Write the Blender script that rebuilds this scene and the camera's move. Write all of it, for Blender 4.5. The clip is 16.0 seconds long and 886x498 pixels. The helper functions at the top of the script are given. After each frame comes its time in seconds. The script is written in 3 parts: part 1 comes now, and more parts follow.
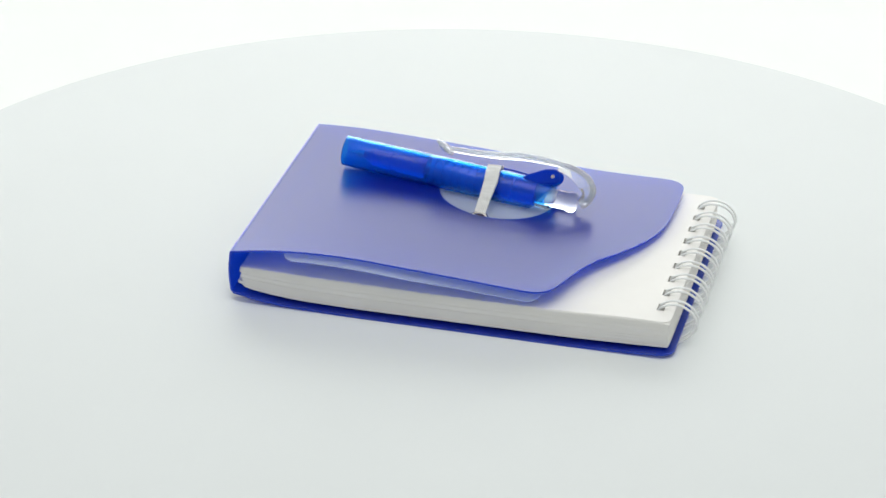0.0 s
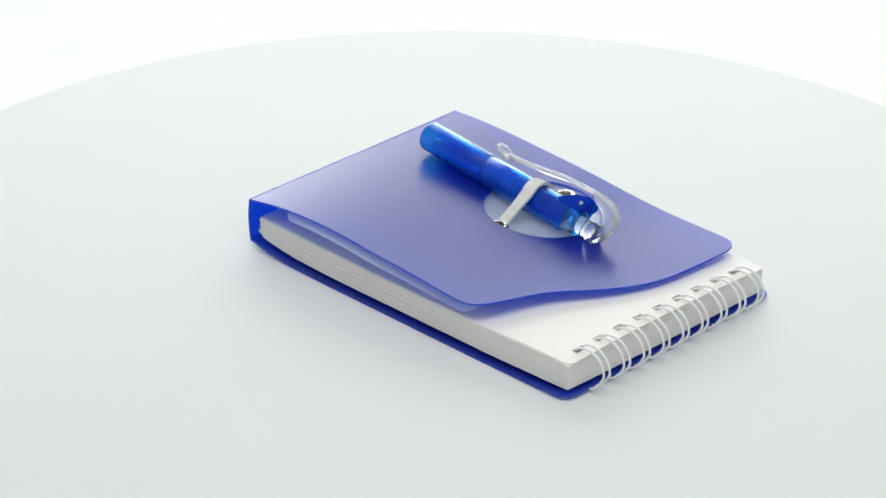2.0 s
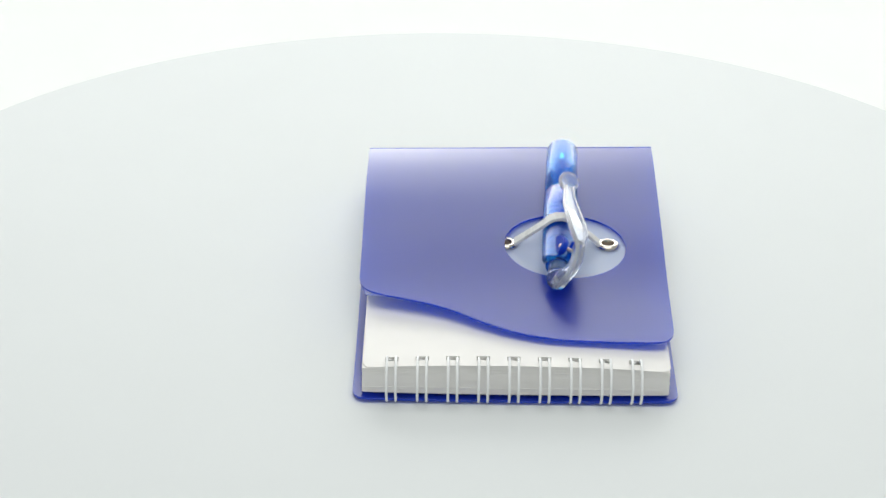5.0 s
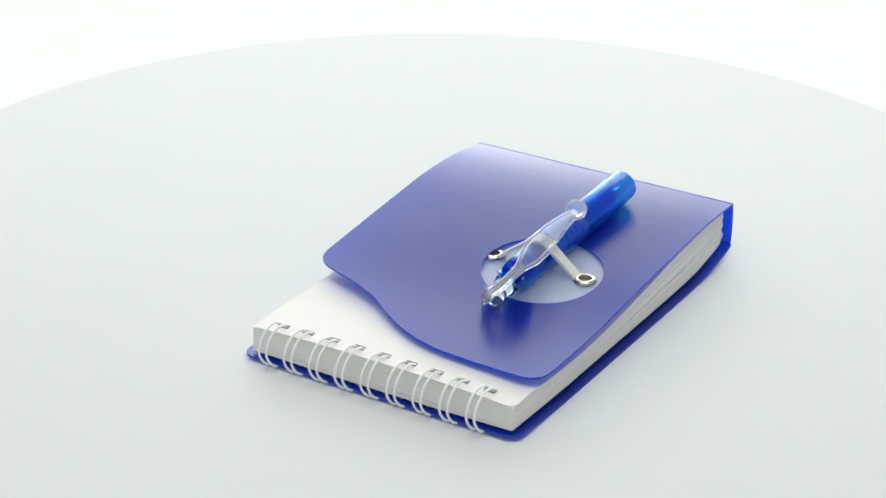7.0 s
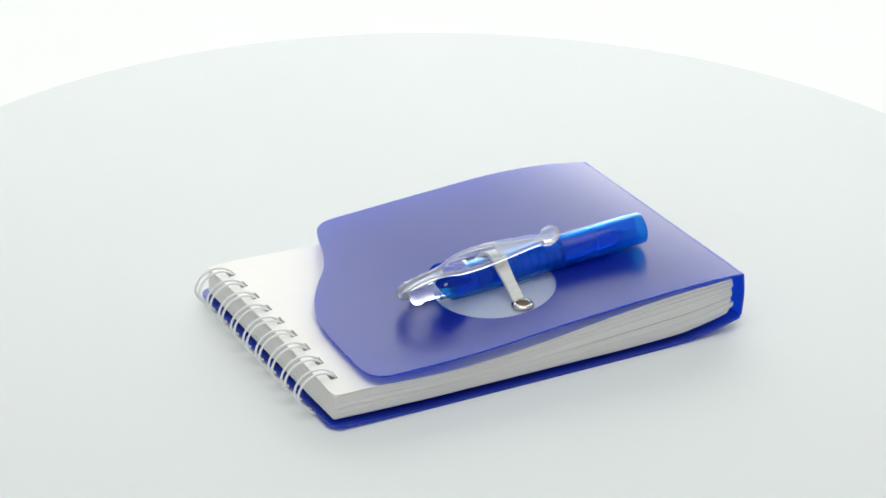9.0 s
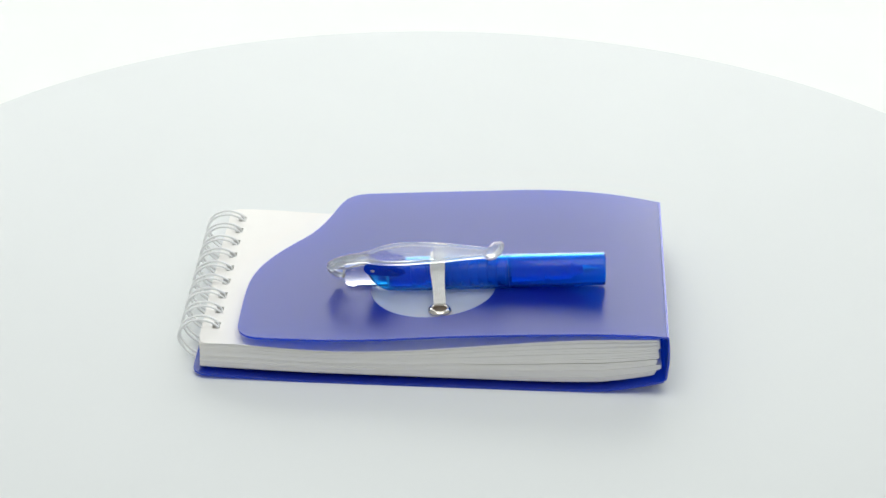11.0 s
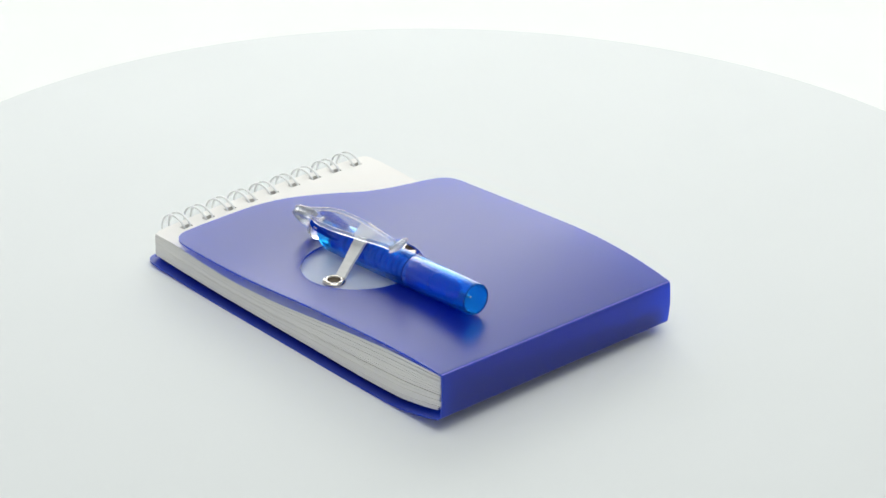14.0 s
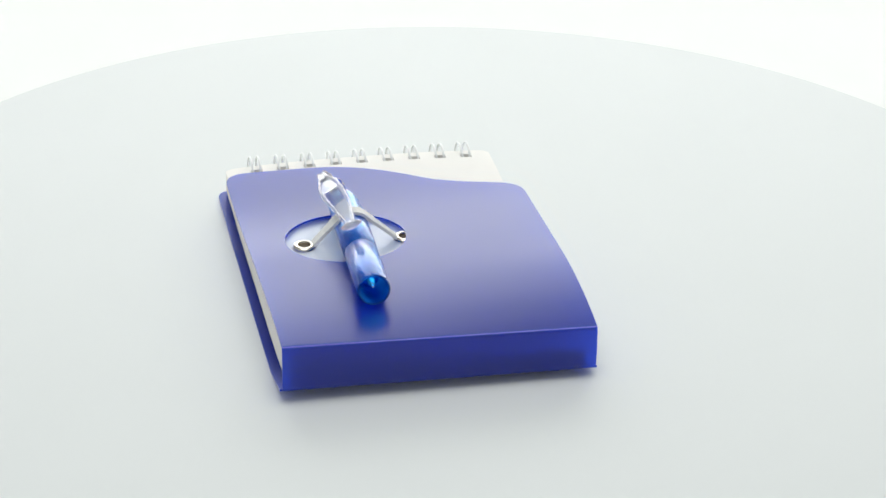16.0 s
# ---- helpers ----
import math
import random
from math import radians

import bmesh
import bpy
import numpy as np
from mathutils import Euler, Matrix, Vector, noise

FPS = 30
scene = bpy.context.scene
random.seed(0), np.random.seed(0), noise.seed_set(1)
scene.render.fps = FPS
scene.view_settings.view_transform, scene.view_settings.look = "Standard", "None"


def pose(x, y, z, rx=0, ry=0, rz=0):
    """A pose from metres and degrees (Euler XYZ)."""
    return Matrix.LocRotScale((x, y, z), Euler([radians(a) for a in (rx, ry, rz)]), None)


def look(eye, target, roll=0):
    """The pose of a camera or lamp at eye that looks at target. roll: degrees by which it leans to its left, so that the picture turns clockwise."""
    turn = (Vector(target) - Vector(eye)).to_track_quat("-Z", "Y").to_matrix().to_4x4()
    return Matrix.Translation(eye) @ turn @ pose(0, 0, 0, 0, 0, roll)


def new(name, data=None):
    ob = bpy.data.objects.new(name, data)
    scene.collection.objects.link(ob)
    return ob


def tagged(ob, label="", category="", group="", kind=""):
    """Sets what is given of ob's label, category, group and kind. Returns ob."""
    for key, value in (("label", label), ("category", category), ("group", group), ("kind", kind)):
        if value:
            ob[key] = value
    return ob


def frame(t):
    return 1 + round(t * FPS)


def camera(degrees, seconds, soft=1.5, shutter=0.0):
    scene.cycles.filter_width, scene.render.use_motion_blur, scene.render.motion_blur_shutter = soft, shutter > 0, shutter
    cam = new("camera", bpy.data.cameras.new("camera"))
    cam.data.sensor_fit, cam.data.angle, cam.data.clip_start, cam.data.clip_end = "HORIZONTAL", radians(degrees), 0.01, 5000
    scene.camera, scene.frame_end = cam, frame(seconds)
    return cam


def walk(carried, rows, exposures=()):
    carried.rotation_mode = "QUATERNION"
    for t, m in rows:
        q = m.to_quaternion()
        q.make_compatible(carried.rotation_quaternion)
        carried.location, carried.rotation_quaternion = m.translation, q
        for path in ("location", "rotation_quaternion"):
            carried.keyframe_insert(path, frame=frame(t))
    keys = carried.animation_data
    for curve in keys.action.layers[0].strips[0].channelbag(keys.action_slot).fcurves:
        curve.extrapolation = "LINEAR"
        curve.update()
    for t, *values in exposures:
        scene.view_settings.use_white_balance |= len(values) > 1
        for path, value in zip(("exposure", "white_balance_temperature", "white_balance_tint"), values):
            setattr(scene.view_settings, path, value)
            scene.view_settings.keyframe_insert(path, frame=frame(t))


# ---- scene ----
# camera: stands still before a product turntable
cam = camera(18.47, 16.0, soft=1.5)
EYE = (0.0, -0.72505, 0.38153)
AIM = (-0.00384, 0.02084, 0.0)
walk(cam, [(0.0, look(EYE, AIM, 0.877)), (16.0, look(EYE, AIM, 0.877))])

# ---- light: an unseen self-glowing sweep behind, a softbox overhead, a dim white tent all round ----
world = bpy.data.worlds.new("white_tent")
scene.world = world
world.use_nodes = True
world.node_tree.nodes["Background"].inputs[0].default_value = (0.93, 0.985, 1.0, 1)
world.node_tree.nodes["Background"].inputs[1].default_value = 0.46
softbox = new("overhead_softbox", bpy.data.lights.new("overhead_softbox", "AREA"))
softbox.data.shape, softbox.data.size, softbox.data.size_y = "RECTANGLE", 1.2, 1.0
softbox.data.energy = 9.1
softbox.data.color = (1.0, 0.995, 0.97)
softbox.matrix_world = look((0.0, -0.32, 1.33), (0, -0.05, 0))
scene.view_settings.exposure = 0.0


# ---- materials ----
def material(name):
    m = bpy.data.materials.new(name)
    m.use_nodes = True
    nt = m.node_tree
    return m, nt, nt.nodes["Principled BSDF"]


def noise_node(nt, scale, detail=3.0, rough=0.6, stretch=None):
    co = nt.nodes.new("ShaderNodeTexCoord")
    n = nt.nodes.new("ShaderNodeTexNoise")
    n.inputs["Scale"].default_value, n.inputs["Detail"].default_value = scale, detail
    n.inputs["Roughness"].default_value = rough
    if stretch:
        mp = nt.nodes.new("ShaderNodeMapping")
        mp.inputs["Scale"].default_value = stretch
        nt.links.new(co.outputs["Object"], mp.inputs[0])
        nt.links.new(mp.outputs[0], n.inputs["Vector"])
    else:
        nt.links.new(co.outputs["Object"], n.inputs["Vector"])
    return n


def ramp(nt, fac, a, b, lo=0.3, hi=0.7):
    r = nt.nodes.new("ShaderNodeValToRGB")
    r.color_ramp.elements[0].position, r.color_ramp.elements[1].position = lo, hi
    r.color_ramp.elements[0].color, r.color_ramp.elements[1].color = (*a, 1), (*b, 1)
    nt.links.new(fac, r.inputs[0])
    return r.outputs[0]


def bump(nt, fac, bsdf, strength, dist):
    b = nt.nodes.new("ShaderNodeBump")
    b.inputs["Strength"].default_value, b.inputs["Distance"].default_value = strength, dist
    nt.links.new(fac, b.inputs["Height"])
    nt.links.new(b.outputs[0], bsdf.inputs["Normal"])
    return b


def rough_map(nt, fac, bsdf, lo, hi):
    r = nt.nodes.new("ShaderNodeMapRange")
    r.inputs[3].default_value, r.inputs[4].default_value = lo, hi
    nt.links.new(fac, r.inputs[0])
    nt.links.new(r.outputs[0], bsdf.inputs["Roughness"])


def plastic(name, a, b, scale, r_lo, r_hi, bump_strength=0.05, bump_dist=0.0001, ior=1.5):
    m, nt, p = material(name)
    big, fine = noise_node(nt, scale), noise_node(nt, scale * 22, 4)
    nt.links.new(ramp(nt, big.outputs[0], a, b), p.inputs["Base Color"])
    rough_map(nt, fine.outputs[0], p, r_lo, r_hi)
    bump(nt, fine.outputs[0], p, bump_strength, bump_dist)
    p.inputs["IOR"].default_value = ior
    return m, nt, p


def sheet_plastic(name, a, b, glow, share, rough, ior=1.5, see_through=0.0):
    """Frosted translucent plastic sheet: diffuse and let-through light under a satin gloss."""
    m, nt, p = material(name)
    out = nt.nodes["Material Output"]
    nt.nodes.remove(p)
    big, fine = noise_node(nt, 45, 3), noise_node(nt, 18, 2)
    d = nt.nodes.new("ShaderNodeBsdfDiffuse")
    nt.links.new(ramp(nt, big.outputs[0], a, b), d.inputs[0])
    t = nt.nodes.new("ShaderNodeBsdfTranslucent")
    t.inputs[0].default_value = (*glow, 1)
    body = nt.nodes.new("ShaderNodeMixShader")
    body.inputs[0].default_value = share
    nt.links.new(d.outputs[0], body.inputs[1])
    nt.links.new(t.outputs[0], body.inputs[2])
    g = nt.nodes.new("ShaderNodeBsdfGlossy")
    rough_map(nt, fine.outputs[0], g, rough - 0.015, rough + 0.02)
    # the same gloss on both sides of the sheet, after Schlick
    lw, power, gloss = nt.nodes.new("ShaderNodeLayerWeight"), nt.nodes.new("ShaderNodeMath"), nt.nodes.new("ShaderNodeMapRange")
    lw.inputs[0].default_value = 0.5
    power.operation, power.inputs[1].default_value = "POWER", 5.0
    gloss.inputs[3].default_value, gloss.inputs[4].default_value = ((ior - 1) / (ior + 1)) ** 2, 1.0
    nt.links.new(lw.outputs["Facing"], power.inputs[0])
    nt.links.new(power.outputs[0], gloss.inputs[0])
    mix = nt.nodes.new("ShaderNodeMixShader")
    nt.links.new(gloss.outputs[0], mix.inputs[0])
    if see_through:
        window, pane = nt.nodes.new("ShaderNodeBsdfTransparent"), nt.nodes.new("ShaderNodeMixShader")
        pane.inputs[0].default_value = see_through
        nt.links.new(body.outputs[0], pane.inputs[1])
        nt.links.new(window.outputs[0], pane.inputs[2])
        body = pane
    nt.links.new(body.outputs[0], mix.inputs[1])
    nt.links.new(g.outputs[0], mix.inputs[2])
    nt.links.new(mix.outputs[0], out.inputs[0])
    return m


def clear(name, color, rough, ior, milky=0.0, haze_color=(0.93, 0.96, 1.0)):
    m, nt, p = material(name)
    p.inputs["Base Color"].default_value = (*color, 1)
    p.inputs["Transmission Weight"].default_value = 1.0
    p.inputs["IOR"].default_value = ior
    n = noise_node(nt, 60, 2)
    rough_map(nt, n.outputs[0], p, rough * 0.93, rough * 1.07)
    if milky:
        t = nt.nodes.new("ShaderNodeBsdfTranslucent")
        d = nt.nodes.new("ShaderNodeBsdfDiffuse")
        haze, mix = nt.nodes.new("ShaderNodeMixShader"), nt.nodes.new("ShaderNodeMixShader")
        t.inputs[0].default_value = d.inputs[0].default_value = (*haze_color, 1)
        haze.inputs[0].default_value, mix.inputs[0].default_value = 0.5, milky
        nt.links.new(t.outputs[0], haze.inputs[1])
        nt.links.new(d.outputs[0], haze.inputs[2])
        nt.links.new(p.outputs[0], mix.inputs[1])
        nt.links.new(haze.outputs[0], mix.inputs[2])
        nt.links.new(mix.outputs[0], nt.nodes["Material Output"].inputs[0])
    return m


TABLE, tn, tp = plastic("turntable_white", (0.690, 0.715, 0.708), (0.703, 0.728, 0.721), 9, 0.6, 0.7, 0.02, 0.0001)
tp.inputs["Specular IOR Level"].default_value = 0.03
BASE, _, _ = plastic("base_white", (0.74, 0.75, 0.75), (0.78, 0.79, 0.79), 12, 0.4, 0.5)
BLUE = sheet_plastic("blue_frosted_sheet", (0.014, 0.048, 0.43), (0.018, 0.056, 0.47), (0.06, 0.22, 0.785), 0.83, 0.295, 1.63)
FROST = sheet_plastic("white_frosted_sheet", (0.86, 0.91, 0.97), (0.89, 0.94, 0.99), (0.72, 0.82, 1.0), 0.6, 0.3, 1.4, 0.4)
PAPER, pn, pp = plastic("page_paper", (0.795, 0.78, 0.745), (0.825, 0.81, 0.775), 40, 0.75, 0.9, 0.15, 0.0001)
WIRE, _, wp = plastic("white_coated_wire", (0.81, 0.82, 0.81), (0.84, 0.85, 0.84), 90, 0.5, 0.6)
STEEL, _, sp = plastic("nickel_eyelet", (0.62, 0.58, 0.52), (0.70, 0.66, 0.60), 200, 0.14, 0.26)
sp.inputs["Metallic"].default_value = 1.0
ELASTIC, en, ep = material("woven_elastic")
_w = noise_node(en, 900, 4, 0.7, (0.25, 1, 1))
en.links.new(ramp(en, _w.outputs[0], (0.70, 0.70, 0.68), (0.84, 0.84, 0.82)), ep.inputs["Base Color"])
ep.inputs["Roughness"].default_value = 0.8
bump(en, _w.outputs[0], ep, 0.5, 0.0003)
PEN_BLUE = clear("clear_blue_plastic", (0.02, 0.43, 0.98), 0.17, 1.30, 0.14, (0.001, 0.22, 0.92))
for _n in PEN_BLUE.node_tree.nodes:
    if _n.type == "BSDF_PRINCIPLED":
        _n.inputs["Coat Weight"].default_value, _n.inputs["Coat Roughness"].default_value = 0.3, 0.2
PEN_PALE = clear("pale_blue_clear_plastic", (0.80, 0.93, 1.0), 0.06, 1.3)
PEN_CORE = clear("inner_blue_plastic", (0.05, 0.4, 0.95), 0.2, 1.3, 0.5, (0.001, 0.24, 0.95))
PEN_RIB, _, _ = plastic("light_blue_plastic", (0.14, 0.48, 0.92), (0.18, 0.54, 0.96), 150, 0.12, 0.2)
CLEAR = clear("clear_plastic", (0.97, 0.985, 1.0), 0.02, 1.46, 0.22)
HAZE = clear("hazy_clear_plastic", (0.97, 0.985, 1.0), 0.06, 1.34, 0.4)
LUCID = clear("lucid_plastic", (0.96, 0.98, 1.0), 0.03, 1.38, 0.13)
BUTTON = clear("clear_button_plastic", (0.95, 0.97, 1.0), 0.03, 1.33, 0.07)
PEN_SOLID = clear("deep_blue_plastic", (0.01, 0.16, 0.9), 0.08, 1.45, 0.6, (0.004, 0.085, 0.72))
# dark brown that paints the shade inside the eyelet holes
HOLE_DARK, _, _ = plastic("painted_hole_dark", (0.10, 0.075, 0.05), (0.15, 0.11, 0.08), 200, 0.35, 0.5)
CREASE, _, _ = plastic("stress_whitened_fold", (0.16, 0.20, 0.75), (0.24, 0.28, 0.82), 300, 0.3, 0.45)
NIB, _, np_ = plastic("steel_nib", (0.6, 0.6, 0.6), (0.7, 0.7, 0.7), 300, 0.2, 0.3)
np_.inputs["Metallic"].default_value = 1.0
INK, _, _ = plastic("pale_refill_tube", (0.10, 0.22, 0.55), (0.13, 0.27, 0.62), 120, 0.3, 0.4)

# sweep emits its own light, ramped down with height for the cover's reflection
BACK, bn, bp = material("glowing_white_sweep")
bp.inputs["Base Color"].default_value = (0.85, 0.86, 0.85, 1)
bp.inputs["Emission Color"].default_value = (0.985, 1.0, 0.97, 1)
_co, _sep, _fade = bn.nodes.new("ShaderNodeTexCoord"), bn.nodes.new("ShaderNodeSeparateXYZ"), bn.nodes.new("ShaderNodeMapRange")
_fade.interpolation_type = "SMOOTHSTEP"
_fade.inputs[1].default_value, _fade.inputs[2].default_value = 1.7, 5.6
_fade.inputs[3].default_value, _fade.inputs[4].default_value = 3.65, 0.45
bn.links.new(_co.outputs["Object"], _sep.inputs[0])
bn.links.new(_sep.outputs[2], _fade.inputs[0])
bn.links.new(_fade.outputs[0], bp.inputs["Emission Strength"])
bp.inputs["Roughness"].default_value = 0.9
FLOOR, _, _ = plastic("white_floor_paper", (0.88, 0.89, 0.865), (0.90, 0.91, 0.885), 6, 0.7, 0.85)

MM = 0.001


# ---- mesh helpers (millimetres in, metres out) ----
def link(name, bm, mat, parent=None, label="", smooth=True, sharp=38):
    for v in bm.verts:
        v.co *= MM
    bmesh.ops.recalc_face_normals(bm, faces=bm.faces)
    for f in bm.faces:
        f.smooth = smooth
    if smooth:
        for e in bm.edges:
            if len(e.link_faces) == 2 and e.calc_face_angle(0) > radians(sharp):
                e.smooth = False
    me = bpy.data.meshes.new(name)
    bm.to_mesh(me)
    bm.free()
    me.materials.append(mat)
    ob = new(name, me)
    if parent is not None:
        ob.parent = parent
    return ob


def part(name, bm, mat, parent, label="", smooth=True, sharp=38):
    ob = link(name, bm, mat, parent, label, smooth, sharp)
    return tagged(ob, label=label) if label else ob


def curve_at(pts, x):
    """Smooth value through (x, value) pairs."""
    xs = [p[0] for p in pts]
    if x <= xs[0]:
        return pts[0][1]
    if x >= xs[-1]:
        return pts[-1][1]
    i = max(k for k in range(len(xs) - 1) if xs[k] <= x)
    h = xs[i + 1] - xs[i]

    def slope(k):
        if k == 0 or k == len(xs) - 1:
            j = min(max(k, 0), len(xs) - 2)
            return (pts[j + 1][1] - pts[j][1]) / (xs[j + 1] - xs[j])
        a = (pts[k][1] - pts[k - 1][1]) / (xs[k] - xs[k - 1])
        b = (pts[k + 1][1] - pts[k][1]) / (xs[k + 1] - xs[k])
        return 0 if a * b <= 0 else 2 * a * b / (a + b)
    s = (x - xs[i]) / h
    return ((2 * s ** 3 - 3 * s ** 2 + 1) * pts[i][1] + (s ** 3 - 2 * s ** 2 + s) * h * slope(i)
            + (3 * s ** 2 - 2 * s ** 3) * pts[i + 1][1] + (s ** 3 - s ** 2) * h * slope(i + 1))


def thicken(bm, t):
    """Give an open sheet the thickness t downwards along its normals."""
    bm.normal_update()
    if sum(f.normal.z for f in bm.faces) < 0:
        bmesh.ops.reverse_faces(bm, faces=bm.faces)
        bm.normal_update()
    old = {v: v.normal.copy() for v in bm.verts}
    faces, border = list(bm.faces), [e for e in bm.edges if e.is_boundary]
    low = {v: bm.verts.new(v.co - n * t) for v, n in old.items()}
    for f in faces:
        bm.faces.new([low[v] for v in reversed(f.verts)])
    for e in border:
        a, b = e.verts
        bm.faces.new((a, b, low[b], low[a]))
    return bm


def sheet(us, vs, z, t, skip=None):
    """A sheet over the rows us(v) and vs, at the height z(u, v)."""
    bm = bmesh.new()
    rows = [[bm.verts.new((u, v, z(u, v))) for u in us(v)] for v in vs]
    for j in range(len(vs) - 1):
        for i in range(len(rows[0]) - 1):
            if skip and skip(i, j):
                continue
            bm.faces.new((rows[j][i], rows[j][i + 1], rows[j + 1][i + 1], rows[j + 1][i]))
    bmesh.ops.delete(bm, geom=[v for v in bm.verts if not v.link_faces], context="VERTS")
    return thicken(bm, t)


def lathe(profile, segs=40, bm=None, close=False):
    """Turn (x, r) pairs about the x axis."""
    bm = bm or bmesh.new()
    rings = []
    for x, r in profile:
        if r < 1e-6:
            rings.append([bm.verts.new((x, 0, 0))])
        else:
            rings.append([bm.verts.new((x, r * math.cos(2 * math.pi * k / segs), r * math.sin(2 * math.pi * k / segs))) for k in range(segs)])
    pairs = list(zip(rings, rings[1:])) + ([(rings[-1], rings[0])] if close else [])
    for a, b in pairs:
        for k in range(segs):
            n = (k + 1) % segs
            if len(a) == 1 and len(b) > 1:
                bm.faces.new((a[0], b[n], b[k]))
            elif len(b) == 1 and len(a) > 1:
                bm.faces.new((a[k], a[n], b[0]))
            elif len(a) > 1:
                bm.faces.new((a[k], a[n], b[n], b[k]))
    return bm


def sweep(path, section, ups=None, bm=None, closed=False):
    """Carry section(i) -> [(side, up)] along the path; ends capped."""
    bm = bm or bmesh.new()
    path = [Vector(p) for p in path]
    n, rings = len(path), []
    for i, p in enumerate(path):
        if closed:
            d = (path[(i + 1) % n] - path[i - 1]).normalized()
        else:
            d = (path[min(i + 1, n - 1)] - path[max(i - 1, 0)]).normalized()
        up = Vector(ups(i) if ups else (0, 0, 1))
        side = d.cross(up)
        if side.length < 1e-4:
            side = d.cross(Vector((0, 1, 0.01)))
        side.normalize()
        up = side.cross(d)
        rings.append([bm.verts.new(p + side * a + up * b) for a, b in section(i)])
    m = len(rings[0])
    for i in range(n if closed else n - 1):
        a, b = rings[i], rings[(i + 1) % n]
        for k in range(m):
            bm.faces.new((a[k], a[(k + 1) % m], b[(k + 1) % m], b[k]))
    if not closed:
        bm.faces.new(rings[0][::-1])
        bm.faces.new(rings[-1])
    return bm


def smooth_path(pts, steps):
    pts = [Vector(p) for p in pts]
    out = []
    for i in range(len(pts) - 1):
        a, b, c, d = pts[max(i - 1, 0)], pts[i], pts[i + 1], pts[min(i + 2, len(pts) - 1)]
        for k in range(steps):
            s = k / steps
            out.append(0.5 * ((2 * b) + (c - a) * s + (2 * a - 5 * b + 4 * c - d) * s * s + (3 * b - a - 3 * c + d) * s ** 3))
    return out + [pts[-1]]


def disc_section(r, n=10):
    ring = [(r * math.cos(2 * math.pi * k / n), r * math.sin(2 * math.pi * k / n)) for k in range(n)]
    return lambda i: ring


# ---- setting: floor and sweep ----
def build_setting():
    bm = bmesh.new()
    a = [bm.verts.new(p) for p in ((-3600, -2500, -125), (3600, -2500, -125), (3600, 3900, -125), (-3600, 3900, -125))]
    bm.faces.new(a)
    b = bmesh.ops.extrude_face_region(bm, geom=bm.faces[:])
    for v in [g for g in b["geom"] if isinstance(g, bmesh.types.BMVert)]:
        v.co.z -= 20
    tagged(link("floor", bm, FLOOR), "white paper covered studio floor under the turntable", "floor", kind="structure")
    # added light wall: stands beyond the view and glows instead of being lit
    prof = [(3900, -125)] + [(3900 + 500 * math.sin(math.radians(k)), -125 + 500 * (1 - math.cos(math.radians(k)))) for k in range(10, 91, 10)]
    prof += [(4400, 900), (4400, 1900), (4400, 3000), (4400, 4200), (4400, 5500)]
    bm = bmesh.new()
    rows = [[bm.verts.new((x, y, z)) for x in (-3000, -1500, 0, 1500, 3000)] for y, z in prof]
    for r, q in zip(rows, rows[1:]):
        for k in range(4):
            bm.faces.new((r[k], r[k + 1], q[k + 1], q[k]))
    thicken(bm, 3)
    tagged(link("backdrop", bm, BACK), "seamless white backdrop sweep out of view, glowing by itself and dimming upwards", "backdrop", kind="structure")


# ---- turntable ----
def build_turntable():
    # the top lies 1.35 mm under the zero plane
    root = tagged(new("turntable"), "round white photo turntable with a smooth satin top", "turntable")
    R, T = 201.0, -1.36
    prof = [(T, 0.0001), (T, R - 1.2), (T - 0.35, R - 0.35), (T - 1.2, R), (T - 7, R), (T - 8, R - 1), (T - 8, 0.0001)]
    bm = bmesh.new()
    segs, rings = 256, []
    for z, r in prof:
        rings.append([bm.verts.new((1.46 + r * math.cos(2 * math.pi * k / segs), -0.44 + r * math.sin(2 * math.pi * k / segs), z)) for k in range(segs)])
    for a, b in zip(rings[1:], rings[2:-1]):
        for k in range(segs):
            bm.faces.new((a[k], a[(k + 1) % segs], b[(k + 1) % segs], b[k]))
    bm.faces.new(rings[1])
    bm.faces.new(rings[-2][::-1])
    bmesh.ops.delete(bm, geom=[v for v in bm.verts if not v.link_faces], context="VERTS")
    part("top_disc", bm, TABLE, root)
    bm = bmesh.new()
    bmesh.ops.create_cone(bm, cap_ends=True, segments=96, radius1=110, radius2=104, depth=115.6, matrix=Matrix.Translation((0, 0, -67.2)))
    bmesh.ops.bevel(bm, geom=[e for e in bm.edges if abs(e.verts[0].co.z - e.verts[1].co.z) < 1], offset=2, segments=2, affect="EDGES")
    part("base", bm, BASE, root, "white cylindrical turntable base")
    return root


# ---- notebook ----
UL, UR, VH = -66.4, 66.4, 44.7      # spine plane, cover's wire edge, half its width
HOLE_U = (59.6, 61.8)
HOLES = [-34.4 + 8.47 * k for k in range(9)]
OVAL, OVAL_R = (0.0, 15.4), 18.0

